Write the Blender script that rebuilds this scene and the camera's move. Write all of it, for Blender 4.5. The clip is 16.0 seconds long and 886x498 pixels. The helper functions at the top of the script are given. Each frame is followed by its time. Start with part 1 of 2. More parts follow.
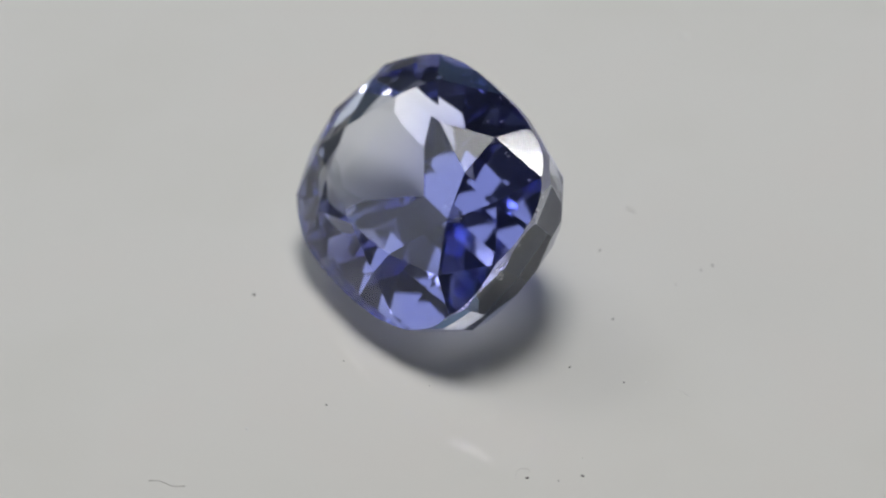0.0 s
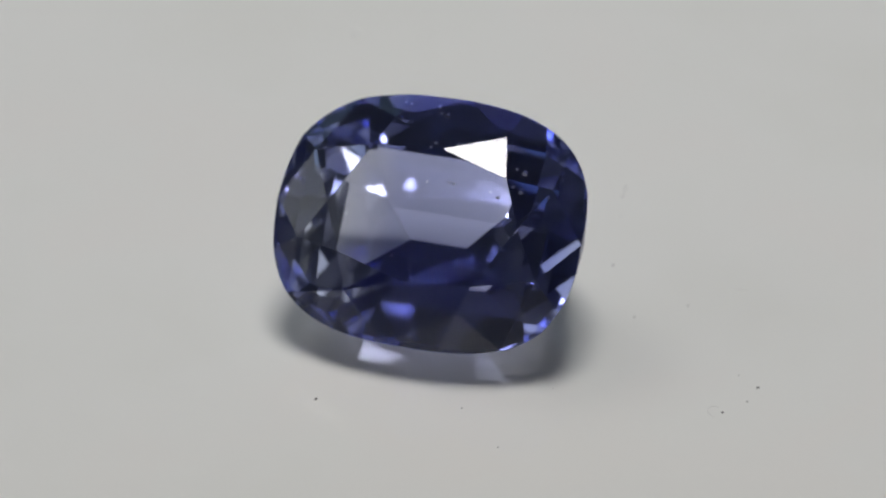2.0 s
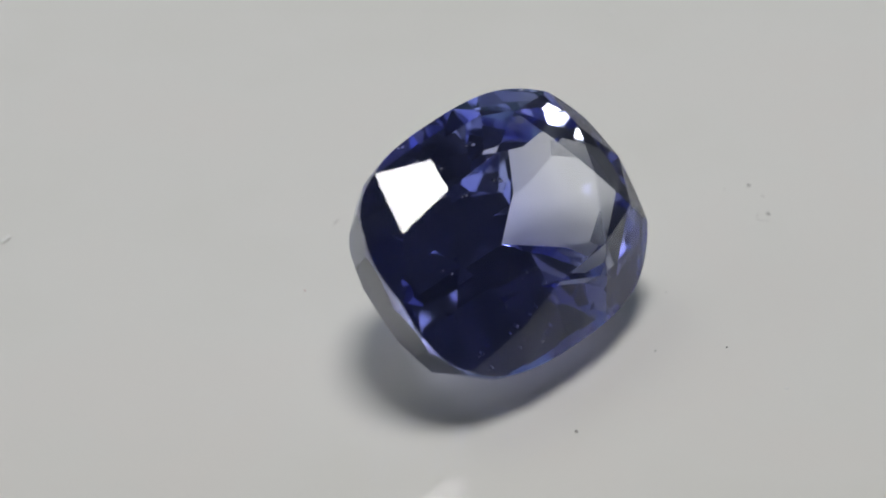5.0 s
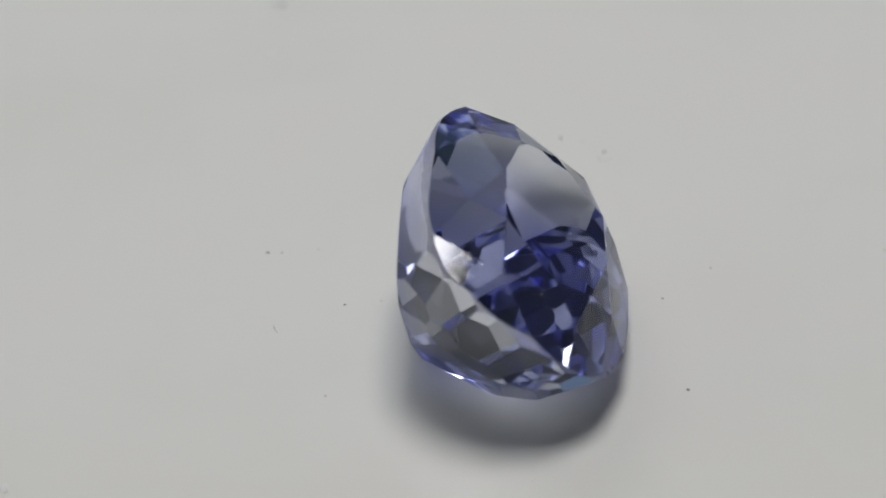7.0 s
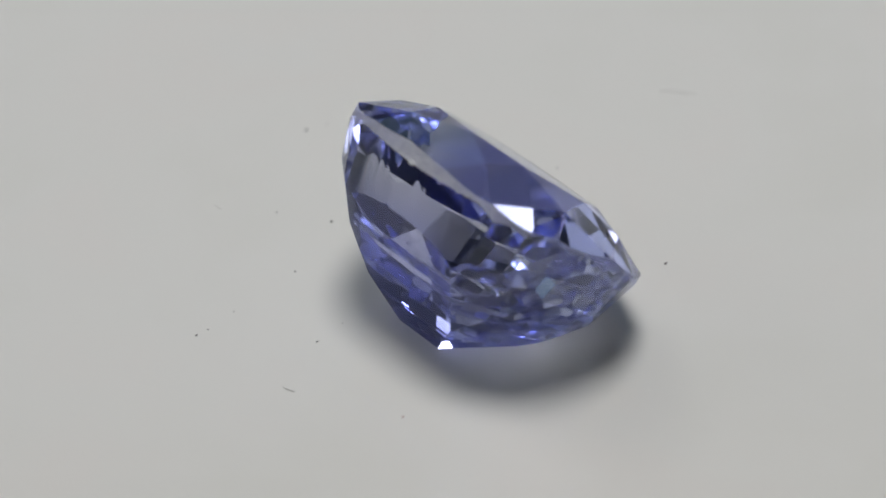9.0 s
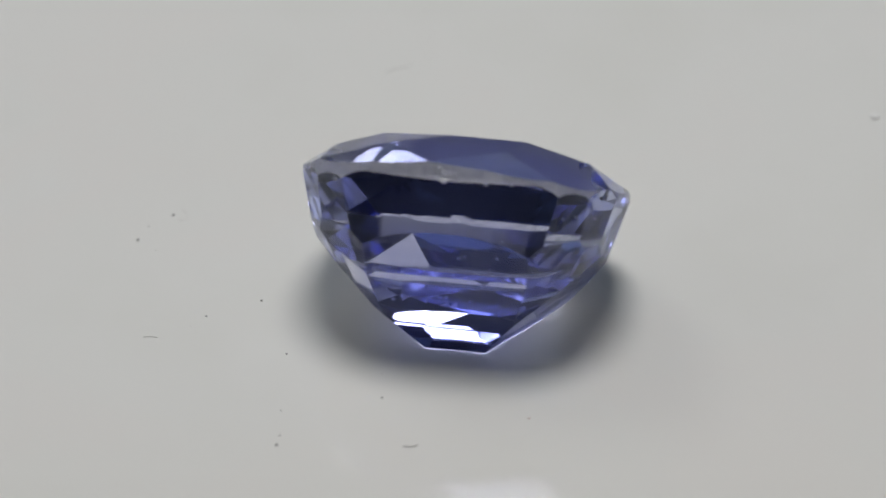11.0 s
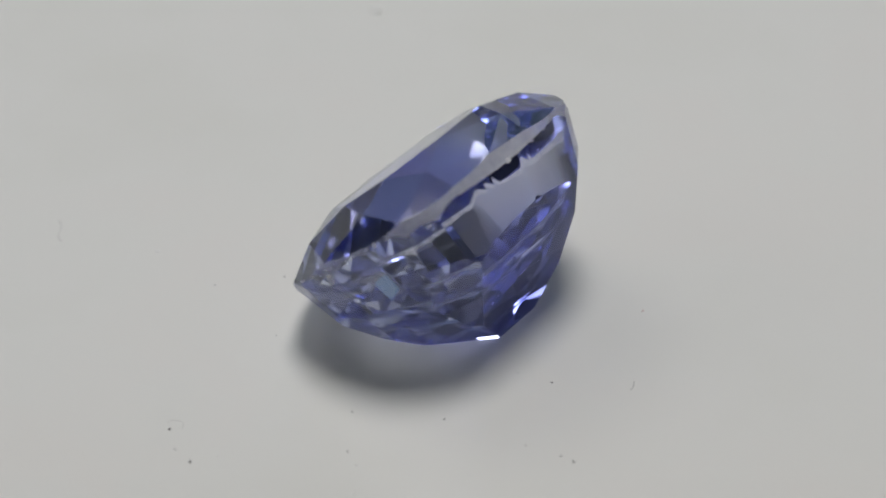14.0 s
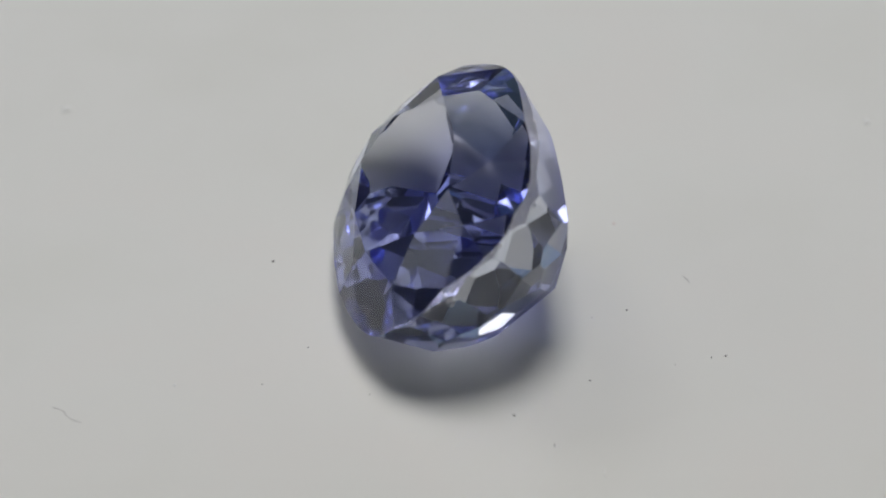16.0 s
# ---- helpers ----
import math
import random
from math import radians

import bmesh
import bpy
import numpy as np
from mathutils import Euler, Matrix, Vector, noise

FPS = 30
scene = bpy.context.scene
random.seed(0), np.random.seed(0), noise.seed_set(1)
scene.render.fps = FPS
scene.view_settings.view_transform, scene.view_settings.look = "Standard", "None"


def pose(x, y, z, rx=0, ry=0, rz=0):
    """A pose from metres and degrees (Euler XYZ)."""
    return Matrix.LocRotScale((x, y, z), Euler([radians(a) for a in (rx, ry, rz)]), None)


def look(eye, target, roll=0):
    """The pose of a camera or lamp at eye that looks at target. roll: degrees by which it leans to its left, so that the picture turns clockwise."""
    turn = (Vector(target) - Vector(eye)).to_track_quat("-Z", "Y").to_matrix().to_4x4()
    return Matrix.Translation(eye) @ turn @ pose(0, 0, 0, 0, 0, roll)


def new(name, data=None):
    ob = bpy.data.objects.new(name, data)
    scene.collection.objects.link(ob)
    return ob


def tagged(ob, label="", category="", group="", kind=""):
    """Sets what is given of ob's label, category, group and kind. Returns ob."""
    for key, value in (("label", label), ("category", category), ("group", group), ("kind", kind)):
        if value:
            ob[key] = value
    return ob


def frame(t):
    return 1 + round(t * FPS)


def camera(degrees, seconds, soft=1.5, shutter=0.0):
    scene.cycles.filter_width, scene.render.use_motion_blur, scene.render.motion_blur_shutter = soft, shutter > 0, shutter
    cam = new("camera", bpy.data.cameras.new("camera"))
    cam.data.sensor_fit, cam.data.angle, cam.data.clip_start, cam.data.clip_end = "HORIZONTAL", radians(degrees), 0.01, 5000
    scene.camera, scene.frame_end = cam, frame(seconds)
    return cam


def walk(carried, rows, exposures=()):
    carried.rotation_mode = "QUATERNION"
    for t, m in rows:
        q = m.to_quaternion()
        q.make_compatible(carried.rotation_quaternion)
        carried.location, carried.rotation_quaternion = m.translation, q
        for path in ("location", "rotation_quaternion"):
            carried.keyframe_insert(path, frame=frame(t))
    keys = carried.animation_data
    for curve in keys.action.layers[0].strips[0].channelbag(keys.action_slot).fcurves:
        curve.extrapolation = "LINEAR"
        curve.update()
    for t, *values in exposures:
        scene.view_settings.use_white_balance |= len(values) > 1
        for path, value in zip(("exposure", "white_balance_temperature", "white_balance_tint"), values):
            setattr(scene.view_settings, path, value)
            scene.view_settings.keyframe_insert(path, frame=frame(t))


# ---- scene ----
MM = 0.001

# ---------------------------------------------------------------- camera
FOV = 14.426
ROLL = -1.39
AIM = Vector((0.0, 0.79986, -0.60019))  # the way the lens points
# seconds, eye (mm), turn of the plate (degrees)
PATH = [
    (0.0, (0.630, -70.574, 54.043), -59.74),
    (0.5, (0.861, -70.243, 54.195), -49.09),
    (1.0, (0.609, -69.921, 54.329), -38.34),
    (1.5, (0.348, -69.758, 54.365), -27.70),
    (2.0, (0.330, -69.468, 54.342), -17.05),
    (2.5, (0.054, -69.345, 54.079), -6.65),
    (3.0, (-0.455, -68.929, 53.924), 3.85),
    (3.5, (-0.497, -68.618, 53.613), 14.26),
    (4.0, (-0.478, -68.208, 53.411), 25.00),
    (4.5, (-1.283, -67.614, 52.960), 35.72),
    (7.0, (-2.099, -66.570, 52.767), 86.65),
    (7.5, (-2.476, -66.842, 52.556), 97.04),
    (8.0, (-2.389, -66.927, 52.487), 107.42),
    (8.5, (-1.834, -67.617, 52.133), 118.03),
    (9.0, (-1.369, -67.698, 52.084), 128.44),
    (11.5, (-0.523, -68.111, 52.236), 179.54),
    (12.0, (-0.347, -68.034, 52.364), 190.12),
    (12.5, (-0.021, -68.263, 52.622), 200.49),
    (13.0, (0.041, -68.220, 52.602), 211.36),
    (13.5, (0.068, -68.256, 52.462), 222.07),
    (14.0, (0.383, -68.469, 52.553), 232.70),
    (14.5, (0.542, -68.887, 52.643), 243.38),
    (15.0, (0.723, -69.003, 52.486), 254.29),
    (15.5, (0.664, -68.904, 52.517), 265.02),
    (16.0, (0.300, -67.969, 52.373), 275.55),
]
cam = camera(FOV, 16.0, soft=1.9)
cam.data.dof.use_dof = True
cam.data.dof.focus_distance = 0.0845
cam.data.dof.aperture_fstop = 80
walk(cam, [(t, look(Vector(eye) * MM, (Vector(eye) + AIM * 100) * MM, ROLL)) for t, eye, turn in PATH],
     exposures=[(0.0, 0.0), (16.0, 0.0)])

# ---------------------------------------------------------------- light
# light runs to and fro many times inside the stone
scene.cycles.max_bounces, scene.cycles.glossy_bounces, scene.cycles.transmission_bounces = 40, 32, 32
world = bpy.data.worlds.new("room_air")
scene.world = world
world.use_nodes = True
world.node_tree.nodes["Background"].inputs[0].default_value = (0.55, 0.62, 0.75, 1)
world.node_tree.nodes["Background"].inputs[1].default_value = 0.05


def area_lamp(name, m, size, watts, colour, shape="DISK", size_y=None):
    data = bpy.data.lights.new(name, "AREA")
    data.shape, data.size, data.energy, data.color = shape, size, watts, colour
    if size_y:
        data.size_y = size_y
    ob = new(name, data)
    ob.matrix_world = m
    return ob


# desk lamp overhead, a little behind the stone, and a dimmer one behind at the left; cool daylight from a window behind and a wider one at the left
area_lamp("desk_lamp_light", look((0.009, 0.039, 0.237), (0, 0, 0)), 0.096, 0.332, (1.0, 0.990, 0.972))
area_lamp("second_lamp_light", look((-0.125, 0.145, 0.240), (0, 0, 0)), 0.110, 0.098, (1.0, 0.99, 0.97))
area_lamp("window_light", look((-0.19, 0.692, 0.38), (-0.19, 0, 0.38)), 0.84, 0.24, (0.40, 0.66, 1.0), "RECTANGLE", 0.40)
area_lamp("side_window_light", look((-0.693, 0.06, 0.40), (0, 0.06, 0.40)), 0.50, 0.46, (0.90, 0.945, 1.0), "RECTANGLE", 0.40)


# ---------------------------------------------------------------- materials
def material(name):
    m = bpy.data.materials.new(name)
    m.use_nodes = True
    nt = m.node_tree
    return m, nt, nt.nodes, nt.nodes["Principled BSDF"]


def set_in(node, **values):
    for key, value in values.items():
        node.inputs[key.replace("_", " ")].default_value = value


def noise_node(nt, scale, detail=4.0, rough=0.55):
    co = nt.nodes.new("ShaderNodeTexCoord")
    nz = nt.nodes.new("ShaderNodeTexNoise")
    nt.links.new(co.outputs["Object"], nz.inputs["Vector"])
    set_in(nz, Scale=scale, Detail=detail, Roughness=rough)
    return nz


def ramp_node(nt, src, stops):
    r = nt.nodes.new("ShaderNodeValToRGB")
    nt.links.new(src, r.inputs[0])
    el = r.color_ramp.elements
    while len(el) < len(stops):
        el.new(0.5)
    for e, (p, c) in zip(el, stops):
        e.position, e.color = p, (*c, 1)
    return r


def bump_node(nt, src, strength, distance, bsdf):
    b = nt.nodes.new("ShaderNodeBump")
    set_in(b, Strength=strength, Distance=distance)
    nt.links.new(src, b.inputs["Height"])
    nt.links.new(b.outputs[0], bsdf.inputs["Normal"])


def plate_material():
    m, nt, nodes, p = material("white_glazed_plate")
    big = noise_node(nt, 120.0, 3)
    fine = noise_node(nt, 2500.0, 5)
    tint = ramp_node(nt, big.outputs["Fac"], [(0.25, (0.74, 0.735, 0.70)), (0.5, (0.77, 0.765, 0.74)), (0.62, (0.775, 0.76, 0.735)), (0.8, (0.77, 0.77, 0.75))])
    nt.links.new(tint.outputs[0], p.inputs["Base Color"])
    set_in(p, Roughness=0.08, IOR=1.5)
    bump_node(nt, fine.outputs["Fac"], 0.08, 0.00002, p)
    return m


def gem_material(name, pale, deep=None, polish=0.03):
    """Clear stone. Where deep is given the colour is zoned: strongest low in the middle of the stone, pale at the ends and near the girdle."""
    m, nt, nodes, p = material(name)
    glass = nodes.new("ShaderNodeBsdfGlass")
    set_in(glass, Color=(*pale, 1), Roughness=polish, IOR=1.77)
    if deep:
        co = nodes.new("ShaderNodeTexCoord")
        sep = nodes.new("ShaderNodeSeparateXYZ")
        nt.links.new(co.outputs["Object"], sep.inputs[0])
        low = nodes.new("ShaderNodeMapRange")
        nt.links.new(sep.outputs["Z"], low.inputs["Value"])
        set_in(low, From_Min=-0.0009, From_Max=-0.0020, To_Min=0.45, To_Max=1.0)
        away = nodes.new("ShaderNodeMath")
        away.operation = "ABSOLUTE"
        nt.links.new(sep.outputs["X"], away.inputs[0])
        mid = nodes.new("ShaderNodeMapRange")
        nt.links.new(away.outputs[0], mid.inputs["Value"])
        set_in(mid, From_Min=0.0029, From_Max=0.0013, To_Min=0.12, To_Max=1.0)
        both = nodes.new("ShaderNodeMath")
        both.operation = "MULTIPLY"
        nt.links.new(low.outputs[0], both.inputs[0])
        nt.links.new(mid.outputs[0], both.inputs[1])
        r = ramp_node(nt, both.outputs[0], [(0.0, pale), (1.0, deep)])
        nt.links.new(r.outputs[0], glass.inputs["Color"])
    # a faint bluish haze painted over the polish, uneven, lifts the stone's darkest tones
    haze_noise = noise_node(nt, 700.0, 6, 0.7)
    amount = nodes.new("ShaderNodeMapRange")
    nt.links.new(haze_noise.outputs["Fac"], amount.inputs["Value"])
    set_in(amount, From_Min=0.35, From_Max=0.7, To_Min=0.002, To_Max=0.012)
    haze = nodes.new("ShaderNodeBsdfDiffuse")
    set_in(haze, Color=(0.50, 0.55, 0.78, 1))
    both_layers = nodes.new("ShaderNodeMixShader")
    nt.links.new(amount.outputs[0], both_layers.inputs[0])
    nt.links.new(glass.outputs[0], both_layers.inputs[1])
    nt.links.new(haze.outputs[0], both_layers.inputs[2])
    nt.links.new(both_layers.outputs[0], nodes["Material Output"].inputs["Surface"])
    nodes.remove(p)
    return m


def girdle_material():
    m, nt, nodes, p = material("ground_girdle")
    nz = noise_node(nt, 3800.0, 6, 0.65)
    tint = ramp_node(nt, nz.outputs["Fac"], [(0.35, (0.62, 0.62, 0.72)), (0.65, (0.88, 0.88, 0.94))])
    nt.links.new(tint.outputs[0], p.inputs["Base Color"])
    set_in(p, IOR=1.77)
    # frosted along the side that stands up, polished round the ends
    sep = nodes.new("ShaderNodeSeparateXYZ")
    co = nodes.new("ShaderNodeTexCoord")
    nt.links.new(co.outputs["Object"], sep.inputs[0])
    for socket, clear, frosted in (("Roughness", 0.10, 0.30), ("Transmission Weight", 1.0, 0.80)):
        along = nodes.new("ShaderNodeMapRange")
        nt.links.new(sep.outputs["Y"], along.inputs["Value"])
        set_in(along, From_Min=0.0006, From_Max=0.0022, To_Min=clear, To_Max=frosted)
        nt.links.new(along.outputs[0], p.inputs[socket])
    bump_node(nt, nz.outputs["Fac"], 0.8, 0.00008, p)
    return m


def plain_material(name, colour, rough=0.7, vary=0.15, scale=30.0):
    m, nt, nodes, p = material(name)
    nz = noise_node(nt, scale, 5)
    lo, hi = [c * (1 - vary) for c in colour], [min(1, c * (1 + vary)) for c in colour]
    r = ramp_node(nt, nz.outputs["Fac"], [(0.3, lo), (0.7, hi)])
    nt.links.new(r.outputs[0], p.inputs["Base Color"])
    set_in(p, Roughness=rough)
    return m


PLATE = plate_material()
# light absorbed inside the stone is put into the pavilion's tint; crown nearly clear
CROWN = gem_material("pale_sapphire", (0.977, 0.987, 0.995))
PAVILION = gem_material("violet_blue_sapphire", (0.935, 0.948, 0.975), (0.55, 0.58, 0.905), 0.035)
GIRDLE = girdle_material()
WALL = plain_material("grey_wall_paint", (0.31, 0.32, 0.345), 0.8, 0.08, 6.0)
TABLE = plain_material("grey_table", (0.30, 0.30, 0.31), 0.5, 0.3, 20.0)
DUST = plain_material("dark_dust", (0.22, 0.21, 0.21), 0.9, 0.3, 9000.0)
PALE = plain_material("pale_grey_lint", (0.50, 0.49, 0.48), 0.9, 0.3, 9000.0)
CHIP = plain_material("frosted_chip", (0.74, 0.74, 0.79), 0.35, 0.3, 8000.0)
WHITE = plain_material("white_lint", (0.80, 0.80, 0.78), 0.5, 0.1, 9000.0)
LINT = plain_material("faint_grey_fluff", (0.72, 0.72, 0.71), 0.95, 0.12, 5000.0)
PINK = plain_material("pink_grain", (0.62, 0.47, 0.45), 0.8, 0.1, 9000.0)


# ---------------------------------------------------------------- mesh helpers
def mesh_of(name, bm, mat):
    me = bpy.data.meshes.new(name)
    bm.to_mesh(me)
    bm.free()
    me.materials.append(mat)
    return me


def part(name, bm, mat, parent, label=""):
    ob = new(name, mesh_of(name, bm, mat))
    ob.parent = parent
    return tagged(ob, label)


def box(bm, x0, y0, z0, x1, y1, z1):
    v = bmesh.ops.create_cube(bm, size=1)["verts"]
    for q in v:
        q.co = ((x0 if q.co.x < 0 else x1), (y0 if q.co.y < 0 else y1), (z0 if q.co.z < 0 else z1))


def slab(name, box_size, mat, label, category):
    bm = bmesh.new()
    box(bm, *box_size)
    return tagged(new(name, mesh_of(name, bm, mat)), label, category, kind="structure")


# ---------------------------------------------------------------- the nook round the plate
slab("tabletop", (-0.70, -0.70, -0.045, 0.70, 0.70, -0.0085), TABLE, "grey table top under the white plate", "table")
bm = bmesh.new()
for piece in ((-0.72, 0.70, -0.045, -0.62, 0.72, 0.80), (0.24, 0.70, -0.045, 0.72, 0.72, 0.80),
              (-0.62, 0.70, -0.045, 0.24, 0.72, 0.17), (-0.62, 0.70, 0.59, 0.24, 0.72, 0.80)):
    box(bm, *piece)
tagged(new("wall_north", mesh_of("wall_north", bm, WALL)), "plain grey wall with a window opening", "wall", kind="structure")
slab("wall_south", (-0.72, -0.72, -0.045, 0.72, -0.70, 0.80), WALL, "plain grey wall", "wall")
slab("wall_east", (0.70, -0.70, -0.045, 0.72, 0.70, 0.80), WALL, "plain grey wall", "wall")
bm = bmesh.new()
for piece in ((-0.72, -0.70, -0.045, -0.70, -0.20, 0.80), (-0.72, 0.32, -0.045, -0.70, 0.70, 0.80),
              (-0.72, -0.20, -0.045, -0.70, 0.32, 0.19), (-0.72, -0.20, 0.61, -0.70, 0.32, 0.80)):
    box(bm, *piece)
tagged(new("wall_west", mesh_of("wall_west", bm, WALL)), "plain grey wall with a wide window opening", "wall", kind="structure")
slab("ceiling", (-0.72, -0.72, 0.80, 0.72, 0.72, 0.82), WALL, "plain grey ceiling", "ceiling")


# ---------------------------------------------------------------- the turning plate
def build_plate():
    bm = bmesh.new()
    prof = [(0, -8), (140, -8), (144, -6.5), (145.5, -3), (145.4, -1.2), (145.0, -0.4), (144.2, 0), (0, 0)]
    n = 128
    rings = []
    for r, z in prof:
        if r == 0:
            rings.append([bm.verts.new((0, 0, z * MM))])
        else:
            rings.append([bm.verts.new((r * MM * math.cos(a), r * MM * math.sin(a), z * MM)) for a in [k * math.tau / n for k in range(n)]])
    for a, b in zip(rings, rings[1:]):
        for k in range(n):
            j = (k + 1) % n
            if len(a) == 1:
                bm.faces.new((a[0], b[j], b[k]))
            elif len(b) == 1:
                bm.faces.new((a[k], a[j], b[0]))
            else:
                bm.faces.new((a[k], a[j], b[j], b[k]))
    bmesh.ops.recalc_face_normals(bm, faces=bm.faces)
    return tagged(new("turntable_plate", mesh_of("turntable_plate", bm, PLATE)), "round white glazed plate turning under the gemstone", "plate")


# ---------------------------------------------------------------- the stone
# Cut like a real cushion: half-spaces taken off a block. Millimetres, z up through the table, x along the length.
A, B, EXP = 3.89, 3.16, 2.75
TILT = 42.5
REST = 3.03        # from the stone's middle to the pavilion facet that it lies on
CROWN_H, MID_H, TABLE_LEAN = 0.87, 0.56, 0.035


def rim(phi, s=1.0):
    c, q = math.cos(phi), math.sin(phi)
    r = s * (abs(c / A) ** EXP + abs(q / B) ** EXP) ** (-1 / EXP)
    return Vector((r * c, r * q, 0))


def rim_normal(phi):
    p = rim(phi)
    n = Vector((abs(p.x / A) ** (EXP - 1) / A * (1 if p.x > 0 else -1), abs(p.y / B) ** (EXP - 1) / B * (1 if p.y > 0 else -1), 0))
    return n.normalized()


def reach(az):
    d = Vector((math.cos(az), math.sin(az), 0))
    return max(d.dot(rim(k * math.tau / 360)) for k in range(360))


def gem_planes():
    """(point, outward normal, region, number of the rounded facet that it is a strip of, or 0) for every facet."""
    out = []
    # girdle
    for k in range(88):
        a = (k + 0.5) * math.tau / 88
        out.append((rim(a), rim_normal(a), "girdle", 9))
    # crown: eight mains, stars between them, pairs of upper girdle facets below
    half_top = [(2.42, 0.02), (1.92, 1.20), (0.20, 1.69), (-1.53, 1.56)]
    half_main = [(0, 27), (51, 27.5), (88, 29.5), (121, 33.5)]      # way faced and lean from level
    turn = lambda pts: [Vector((x, y, 0)) for x, y in pts] + [Vector((-x, -y, 0)) for x, y in pts]
    top = [p + Vector((0, 0, CROWN_H + TABLE_LEAN * p.y)) for p in turn(half_top)]
    planes = [Vector((math.sin(radians(b)) * math.cos(radians(a)), math.sin(radians(b)) * math.sin(radians(a)), math.cos(radians(b))))
              for a, b in half_main + [(a + 180, b - 1) for a, b in half_main]]
    half_low = [0.0, 0.62, 1.42, 2.26]
    mains = half_low + [a + math.pi for a in half_low]
    low = []
    for a, t, n in zip(mains, top, planes):
        q = rim(a)
        low.append(q + Vector((0, 0, t.z - (n.x * (q.x - t.x) + n.y * (q.y - t.y)) / n.z)))
    mids = []
    for i in range(8):
        j = (i + 1) % 8
        n1, n2 = planes[i], planes[j]
        m = Matrix((n1, n2, Vector((0, 0, 1))))
        mids.append(m.inverted() @ Vector((n1.dot(low[i]), n2.dot(low[j]), MID_H)))
    for i in range(8):
        j = (i + 1) % 8
        out.append((low[i], planes[i], "crown", 0))
        n = (top[j] - top[i]).cross(mids[i] - top[i]).normalized()
        out.append((top[i], n if n.z > 0 else -n, "crown", 0))
        a0, a1 = mains[i], mains[j] + (math.tau if j == 0 else 0)
        mid = rim((a0 + a1) / 2)
        for q in (low[i], low[j]):
            n = (q - mids[i]).cross(mid - mids[i]).normalized()
            out.append((mids[i], n if n.z > 0 else -n, "crown", 0))
    out.append((Vector((0, 0, CROWN_H)), Vector((0, -TABLE_LEAN, 1)).normalized(), "crown", 0))

    # pavilion, upper step: a gently rounded long side, a narrow corner, a rounded end
    down = Vector((0, 0, -1))

    def slope(point, az, lean, strip=0):
        """A facet through the point, facing az, its face leaning lean degrees from level."""
        d = Vector((math.cos(az), math.sin(az), 0))
        out.append((point, d * math.sin(radians(lean)) + down * math.cos(radians(lean)), "pavilion", strip))

    for base, edge in ((0, 0.33), (math.pi, 0.16)):
        for a in (-0.46, -0.20, 0.20, 0.46):
            n = rim_normal(base + a)
            slope(rim(base + a) + down * 0.06, math.atan2(n.y, n.x), 74)
        # the side that stands up is one rounded facet, the side that lies down has flat ones
        count, step = (15, 0.082) if base == 0 else (7, 0.19)
        for k in range(count):
            a = (k - count // 2) * step
            n = rim_normal(base + math.pi / 2 + a)
            slope(rim(base + math.pi / 2 + a) + down * edge * (1 - 0.9 * a * a), math.atan2(n.y, n.x), 73, 3 if base == 0 else 0)
        for a in (0.70, math.pi - 0.70):
            n = rim_normal(base + a)
            slope(rim(base + a) + down * (0.30 if base == 0 else 0.2), math.atan2(n.y, n.x), 71)
    # lower steps, down to a short keel that stands on the plate
    # three broad steps, but five narrow ones round the lower half of one end: (inward, down, lean, ways faced)
    broad = ((0.48, 1.53, 53, (-46, -16, 16, 46)), (1.10, 2.26, 44, (-34, 0, 34)), (1.75, 2.98, 38, (-44, 0, 44)))
    narrow = ((0.45, 1.50, 56, (-50, -17, 17, 50)), (0.75, 1.88, 50, (-37, 0, 37)), (1.08, 2.25, 45, (-50, -18, 18, 50)),
              (1.45, 2.60, 41, (-36, 0, 36)), (1.80, 2.95, 38, (-48, 0, 48)))
    for base, keel, steps, low_half in ((0.0, 0.6, broad, None), (math.pi, 1.0, broad, False), (math.pi, 1.0, narrow, True)):
        for inward, depth, lean, ways in steps:
            for a in ways:
                az = base + radians(a)
                q = Vector((math.cos(az), math.sin(az), 0))
                if low_half is not None and (q.y < 0.1) != low_half:
                    continue
                h = reach(az) + (0.19 * inward if q.y < -0.3 else 0.0) - inward
                last = steps[-1][0] == inward and a == 0
                slope(q * h + down * depth, az, math.degrees(math.atan2(4.03 - depth, h - keel)) if last else lean)
    for a, lean in ((-28, 61), (0, 57), (28, 61)):
        az = radians(a - 90)
        slope(Vector((math.cos(az), math.sin(az), 0)) * (reach(az) - 0.56) + down * 1.58, az, lean)
    slope(Vector((0, 2.84, -1.48)), math.pi / 2, 46.5)
    slope(Vector((0, 1.86, -2.50)), math.pi / 2, 38.5)
    slope(Vector((0, -0.15, -4.03)), math.pi / 2, 35)
    n = Vector((0, -math.sin(radians(TILT)), -math.cos(radians(TILT))))
    out.append((n * REST, n, "pavilion", 0))
    return out


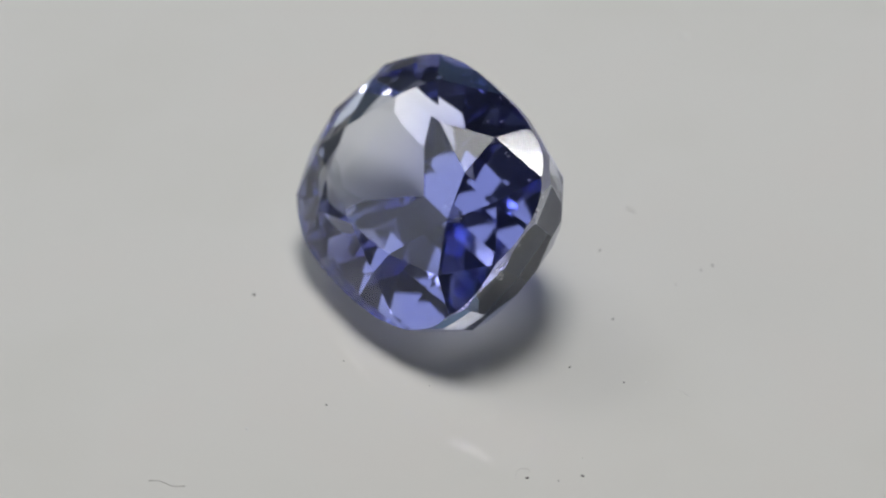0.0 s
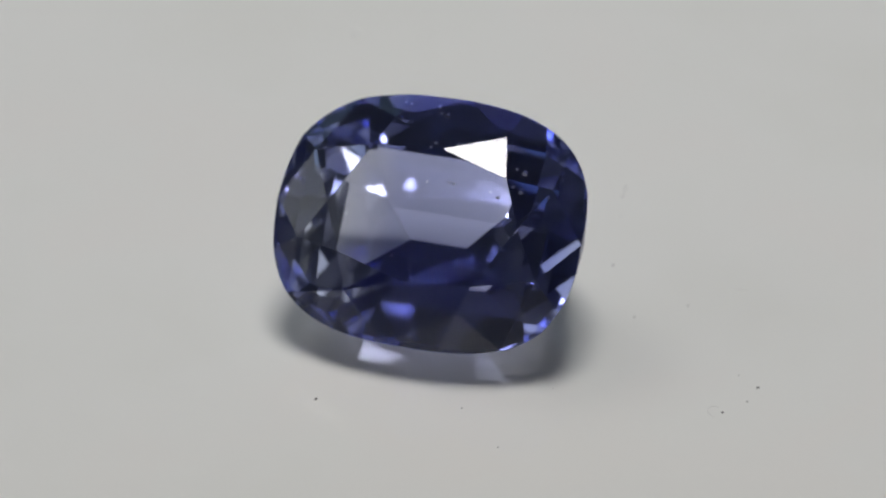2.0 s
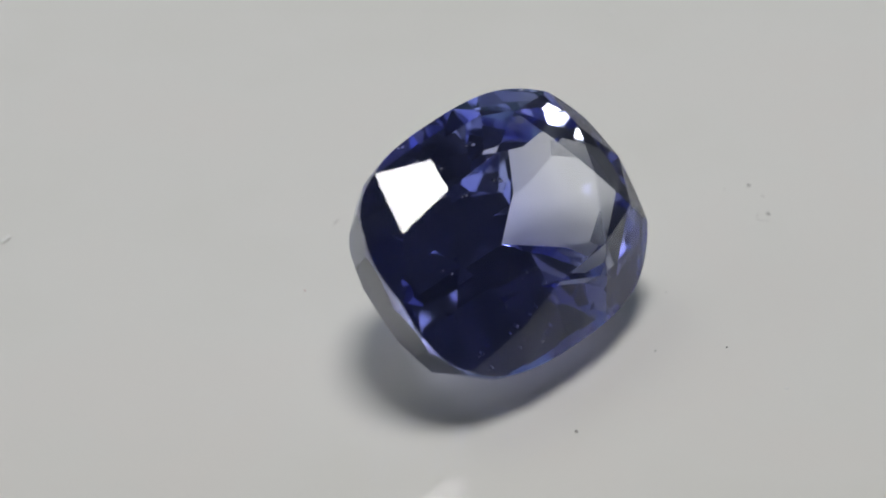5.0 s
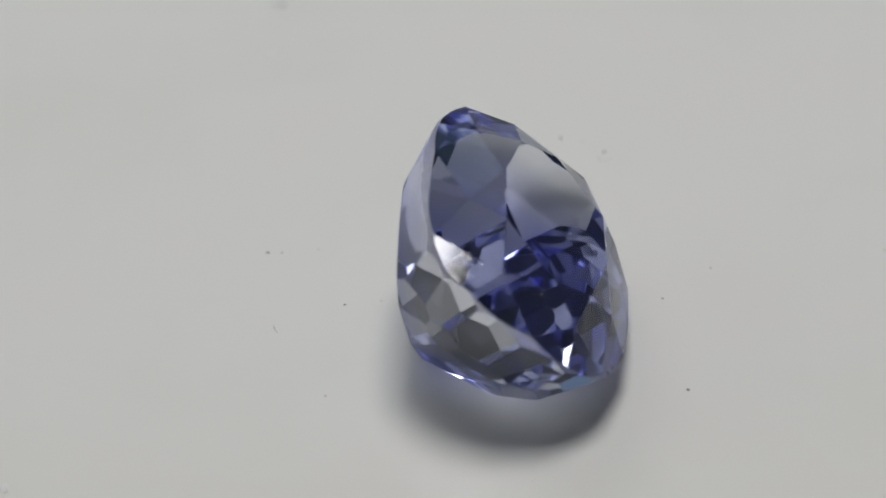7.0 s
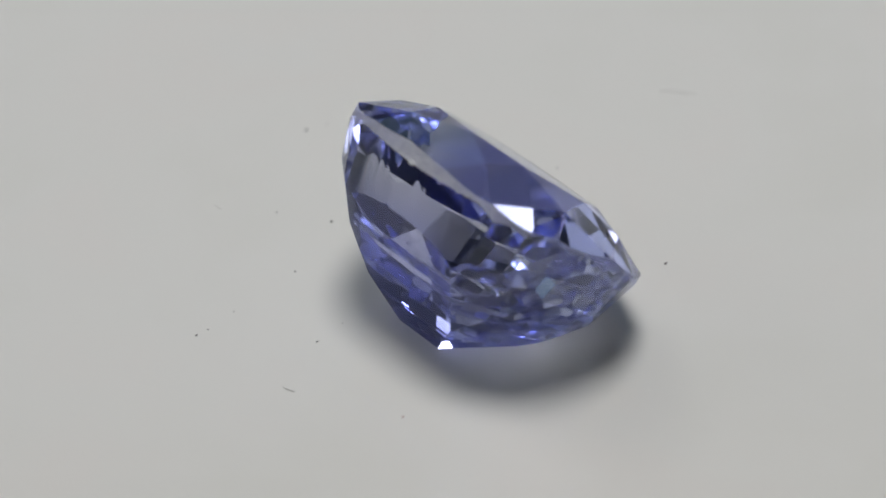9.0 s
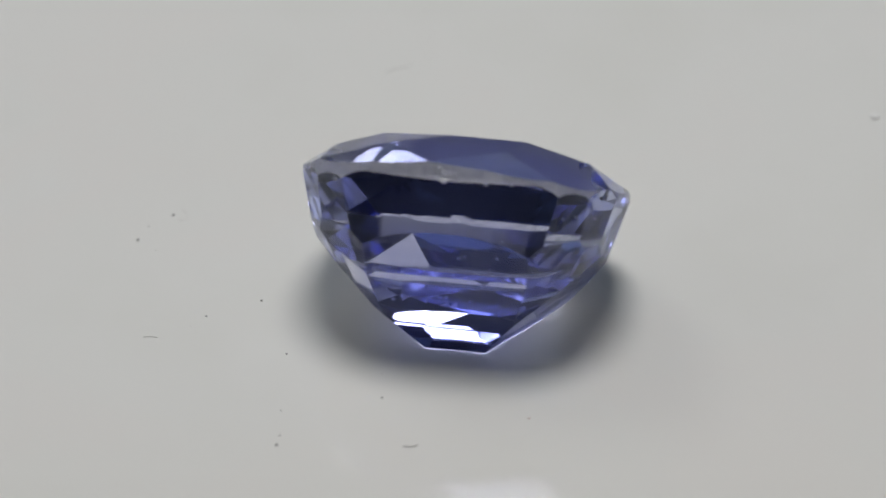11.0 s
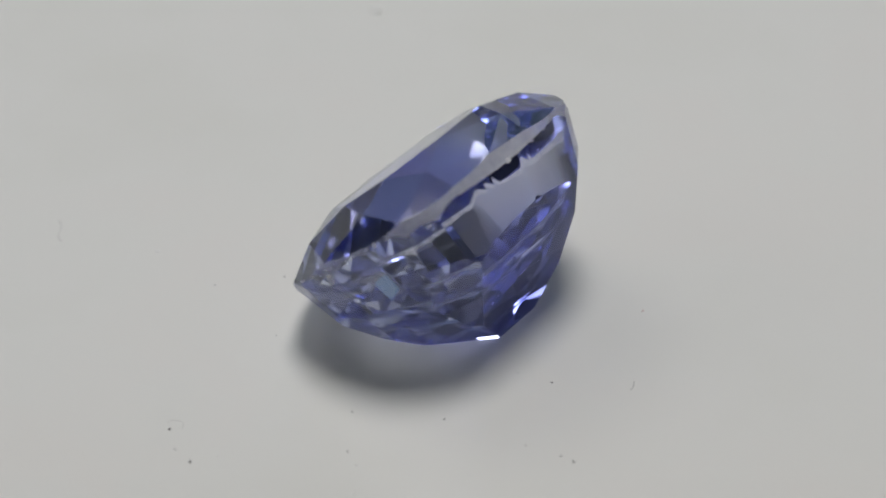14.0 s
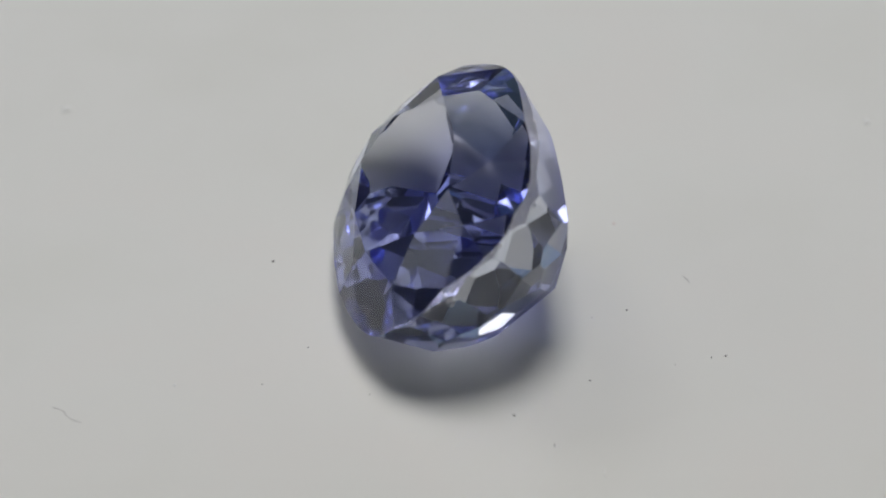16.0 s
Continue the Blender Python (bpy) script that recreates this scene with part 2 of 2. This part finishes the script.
def cut_gem():
    bm = bmesh.new()
    box(bm, -5, -4.2, -5, 5, 4.2, 2)
    layer = bm.faces.layers.int.new("region")
    rounded = bm.faces.layers.int.new("round")
    kinds = {"girdle": 1, "crown": 2, "pavilion": 3}
    for co, n, region, strip in gem_planes():
        geom = bm.verts[:] + bm.edges[:] + bm.faces[:]
        cut = bmesh.ops.bisect_plane(bm, geom=geom, dist=1e-5, plane_co=co, plane_no=n, clear_outer=True)
        edges = [e for e in cut["geom_cut"] if isinstance(e, bmesh.types.BMEdge)]
        if len(edges) > 2:
            made = bmesh.ops.contextual_create(bm, geom=edges)["faces"]
            for f in made:
                f[layer] = kinds[region]
                f[rounded] = strip
    bmesh.ops.remove_doubles(bm, verts=bm.verts, dist=0.004)
    bmesh.ops.recalc_face_normals(bm, faces=bm.faces)
    # worn facet edges
    same = lambda e: len({f[rounded] for f in e.link_faces}) == 1 and e.link_faces[0][rounded] > 0
    sharp = [e for e in bm.edges if e.calc_length() > 0.12 and e.calc_face_angle(0) > radians(6) and not same(e)]
    bmesh.ops.bevel(bm, geom=sharp, offset=0.015, offset_type="OFFSET", segments=1, profile=0.5, affect="EDGES", clamp_overlap=True)
    bmesh.ops.remove_doubles(bm, verts=bm.verts, dist=0.002)
    bmesh.ops.recalc_face_normals(bm, faces=bm.faces)
    for f in bm.faces:
        if f[layer] == 0 or (f.calc_area() < 0.02 and not f[rounded]):
            f[layer] = 2 if f.normal.z > 0.15 else 3 if f.normal.z < -0.12 else 1
    return bm, layer


def region_mesh(src, layer, kind):
    bm = bmesh.new()
    group = bm.faces.layers.int.new("group")
    round_layer = src.faces.layers.int["round"]
    seen = {}
    for f in src.faces:
        if f[layer] != kind:
            continue
        vs = []
        for v in f.verts:
            if v.index not in seen:
                seen[v.index] = bm.verts.new(v.co * MM)
            vs.append(seen[v.index])
        made = bm.faces.new(vs)
        made[group] = f[round_layer]
        made.smooth = made[group] > 0
    # the strips of one rounded facet run into each other; every other edge is sharp
    for e in bm.edges:
        sides = {f[group] for f in e.link_faces}
        e.smooth = len(sides) == 1 and min(sides) > 0
    return bm


def build_gem():
    src, layer = cut_gem()
    src.verts.index_update()
    stone = new("gemstone")
    tagged(stone, "violet-blue faceted cushion-cut sapphire lying tilted on a white plate", "gemstone")
    holder = Matrix.Translation((0, 0, (REST + 0.02) * MM)) @ pose(0, 0, 0, TILT, 0, 0)
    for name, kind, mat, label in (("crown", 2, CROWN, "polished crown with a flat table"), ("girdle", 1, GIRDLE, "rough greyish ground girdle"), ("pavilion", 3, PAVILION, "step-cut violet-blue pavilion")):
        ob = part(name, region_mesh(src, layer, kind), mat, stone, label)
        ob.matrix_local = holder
    src.free()
    # chipped lower edge of the girdle on the long side that stands up, and a nick at one end
    rnd = random.Random(5)
    spots = [(0.08, 3.15, -0.31, 0.085), (3.87, -0.15, -0.22, 0.07), (-0.9, 3.12, -0.33, 0.04), (2.70, 2.52, -0.42, 0.05)]
    for k in range(34):
        a = rnd.uniform(-0.62, 0.62)
        q = rim(math.pi / 2 + a)
        spots.append((q.x, q.y - 0.005, -0.33 * (1 - 0.9 * a * a) + rnd.uniform(-0.02, 0.05), rnd.uniform(0.010, 0.028)))
    for k in range(34):
        q = rim(rnd.uniform(-0.75, 0.85))
        spots.append((q.x, q.y, -0.10 + rnd.uniform(-0.05, 0.05), rnd.uniform(0.010, 0.034)))
    for k in range(7):
        q = rim(-0.03 + rnd.uniform(-0.05, 0.05))
        spots.append((q.x - 0.06, q.y, -0.34 + rnd.uniform(-0.10, 0.08), rnd.uniform(0.020, 0.045)))
    bm = bmesh.new()
    for k, (x, y, z, r) in enumerate(spots):
        made = bmesh.ops.create_icosphere(bm, subdivisions=2, radius=1)["verts"]
        out = rim_normal(math.atan2(y / B, x / A))
        along = Vector((-out.y, out.x, 0))
        for v in made:
            f = 1 + 0.6 * noise.noise(v.co * 1.9 + Vector((k * 2.3, 0, 0)))
            c = v.co * f
            v.co = (Vector((x, y, z)) + along * (c.x * r * 1.5) + out * (c.y * r * 0.35) + Vector((0, 0, c.z * r * 0.8))) * MM
    tagged(part("chips", bm, CHIP, stone, "frosted whitish chips along the girdle edge"), kind="stuff").matrix_local = holder
    # pinpoint inclusions just under the upright pavilion face
    for x, y, z, r in ((-0.32, 2.30, -2.00, 0.022), (-0.46, 2.36, -1.95, 0.016), (-1.22, 2.36, -1.92, 0.016), (1.30, 1.18, -2.99, 0.028), (1.10, 1.28, -2.92, 0.018),
                       (0.15, 1.34, -2.86, 0.020), (0.02, 1.36, -2.85, 0.016), (-0.55, 1.30, -2.90, 0.018), (1.2, 0.2, -1.2, 0.012), (-0.8, -0.9, -0.9, 0.010), (-2.05, -0.10, -0.25, 0.014), (-2.16, 0.09, -0.32, 0.008)):
        bm = bmesh.new()
        for v in bmesh.ops.create_icosphere(bm, subdivisions=1, radius=r * 1.4)["verts"]:
            v.co = (Vector((v.co.x * 1.7, v.co.y, v.co.z)) + Vector((x, y - 0.02, z))) * MM
        part("inclusion", bm, CHIP, stone, "white pinpoint inclusion").matrix_local = holder
    return stone


# ---------------------------------------------------------------- dust
def build_speck(x, y, size, seed, mat, thick=0.4, name="dust_speck"):
    rnd = random.Random(seed)
    bm = bmesh.new()
    bmesh.ops.create_icosphere(bm, subdivisions=2, radius=1)
    sx, sy = size * rnd.uniform(0.6, 0.95), size * rnd.uniform(0.4, 0.7)
    turn = Matrix.Rotation(rnd.uniform(0, 3.1), 3, "Z")
    for v in bm.verts:
        k = 1 + 0.5 * noise.noise(v.co * 1.7 + Vector((seed * 3.1, 0, 0)))
        c = turn @ Vector((v.co.x * sx * k, v.co.y * sy * k, v.co.z * size * thick * k))
        v.co = Vector((x + c.x, y + c.y, max(c.z + size * thick * 0.55, 0.0))) * MM
    return tagged(new(name, mesh_of(name, bm, mat)), "tiny dark dust speck lying on the white plate", "dust", group="dust on the plate")


def build_fibre(points, radius, mat, name, label):
    """A thin curved fibre lying on the plate."""
    bm = bmesh.new()
    n, rings = 6, []
    pts = [Vector((x, y, 0)) for x, y in points]
    fine = []
    for k in range(len(pts) - 1):
        p0, p1, p2, p3 = pts[max(k - 1, 0)], pts[k], pts[k + 1], pts[min(k + 2, len(pts) - 1)]
        for u in (0.0, 0.25, 0.5, 0.75):
            fine.append(0.5 * ((2 * p1) + (p2 - p0) * u + (2 * p0 - 5 * p1 + 4 * p2 - p3) * u * u + (3 * p1 - p0 - 3 * p2 + p3) * u ** 3))
    fine.append(pts[-1])
    for k, p in enumerate(fine):
        d = (fine[min(k + 1, len(fine) - 1)] - fine[max(k - 1, 0)]).normalized()
        side = Vector((-d.y, d.x, 0))
        r = radius * (0.45 if k in (0, len(fine) - 1) else 1.0)
        rings.append([bm.verts.new((p + side * (r * math.cos(a)) + Vector((0, 0, radius * 0.9 + r * 0.9 * math.sin(a)))) * MM) for a in [q * math.tau / n for q in range(n)]])
    for a, b in zip(rings, rings[1:]):
        for k in range(n):
            bm.faces.new((a[k], a[(k + 1) % n], b[(k + 1) % n], b[k]))
    bm.faces.new(rings[0][::-1])
    bm.faces.new(rings[-1])
    bmesh.ops.recalc_face_normals(bm, faces=bm.faces)
    return tagged(new(name, mesh_of(name, bm, mat)), label, "fibre", group="lint on the plate")


# x, y and size in mm, material
SPECKS = [(-1.85, -3.76, 0.052, DUST), (1.70, -3.18, 0.034, DUST), (8.50, -0.56, 0.050, DUST), (7.87, -1.71, 0.060, DUST),
          (4.90, 1.40, 0.052, PALE), (3.86, 3.35, 0.038, DUST), (1.29, 4.63, 0.036, DUST), (1.46, 3.74, 0.030, PALE),
          (6.10, 2.20, 0.034, DUST), (2.95, -4.38, 0.040, PALE), (3.38, 6.70, 0.050, DUST), (3.38, 6.35, 0.036, DUST),
          (3.54, 5.45, 0.030, PALE), (7.95, -0.20, 0.034, WHITE), (8.36, -1.14, 0.045, PALE), (6.37, 2.65, 0.026, WHITE),
          (-5.25, -0.15, 0.032, WHITE), (-2.25, 4.85, 0.040, PINK), (3.66, -1.88, 0.026, PALE),
          (14.85, 7.34, 0.30, LINT), (12.37, 7.45, 0.16, LINT), (-9.23, -8.67, 0.24, LINT), (-5.77, 12.04, 0.20, LINT), (2.69, -6.44, 0.07, LINT)]
plate = build_plate()
gem = build_gem()
turning = [plate, gem]
for i, (x, y, s, mat) in enumerate(SPECKS):
    ob = build_speck(x, y, s, i, mat, 0.12 if mat is LINT else 0.4)
    if mat is WHITE:
        tagged(ob, "tiny white crystal grain lying on the plate", "grain")
    if mat is LINT:
        tagged(ob, "faint grey tuft of fluff lying on the plate", "fluff")
    if mat is PINK:
        tagged(ob, "tiny pinkish grain lying on the plate", "grain")
    turning.append(ob)
turning.append(build_fibre([(3.15, -9.35), (3.28, -9.12), (3.50, -9.02), (3.68, -8.90), (3.78, -8.68)], 0.0085, PALE, "lint_fibre", "short curved grey lint fibre on the plate"))
turning.append(build_fibre([(7.70, -1.93), (7.55, -1.83), (7.50, -1.66), (7.60, -1.52), (7.74, -1.55)], 0.0045, PALE, "lint_fibre", "tiny curled grey lint fibre beside a speck"))
turning.append(build_fibre([(0.14, 6.20), (0.30, 6.29), (0.46, 6.31)], 0.013, PALE, "lint_fibre", "short straight grey fibre lying on the plate"))
turning.append(build_fibre([(7.05, 3.20), (7.22, 3.19), (7.42, 3.24)], 0.010, WHITE, "lint_fibre", "short white fibre lying on the plate"))


# ---------------------------------------------------------------- what turns
def motions():
    rows = [(t, pose(0, 0, 0, 0, 0, turn)) for t, eye, turn in PATH]
    for ob in turning:
        walk(ob, rows)


motions()
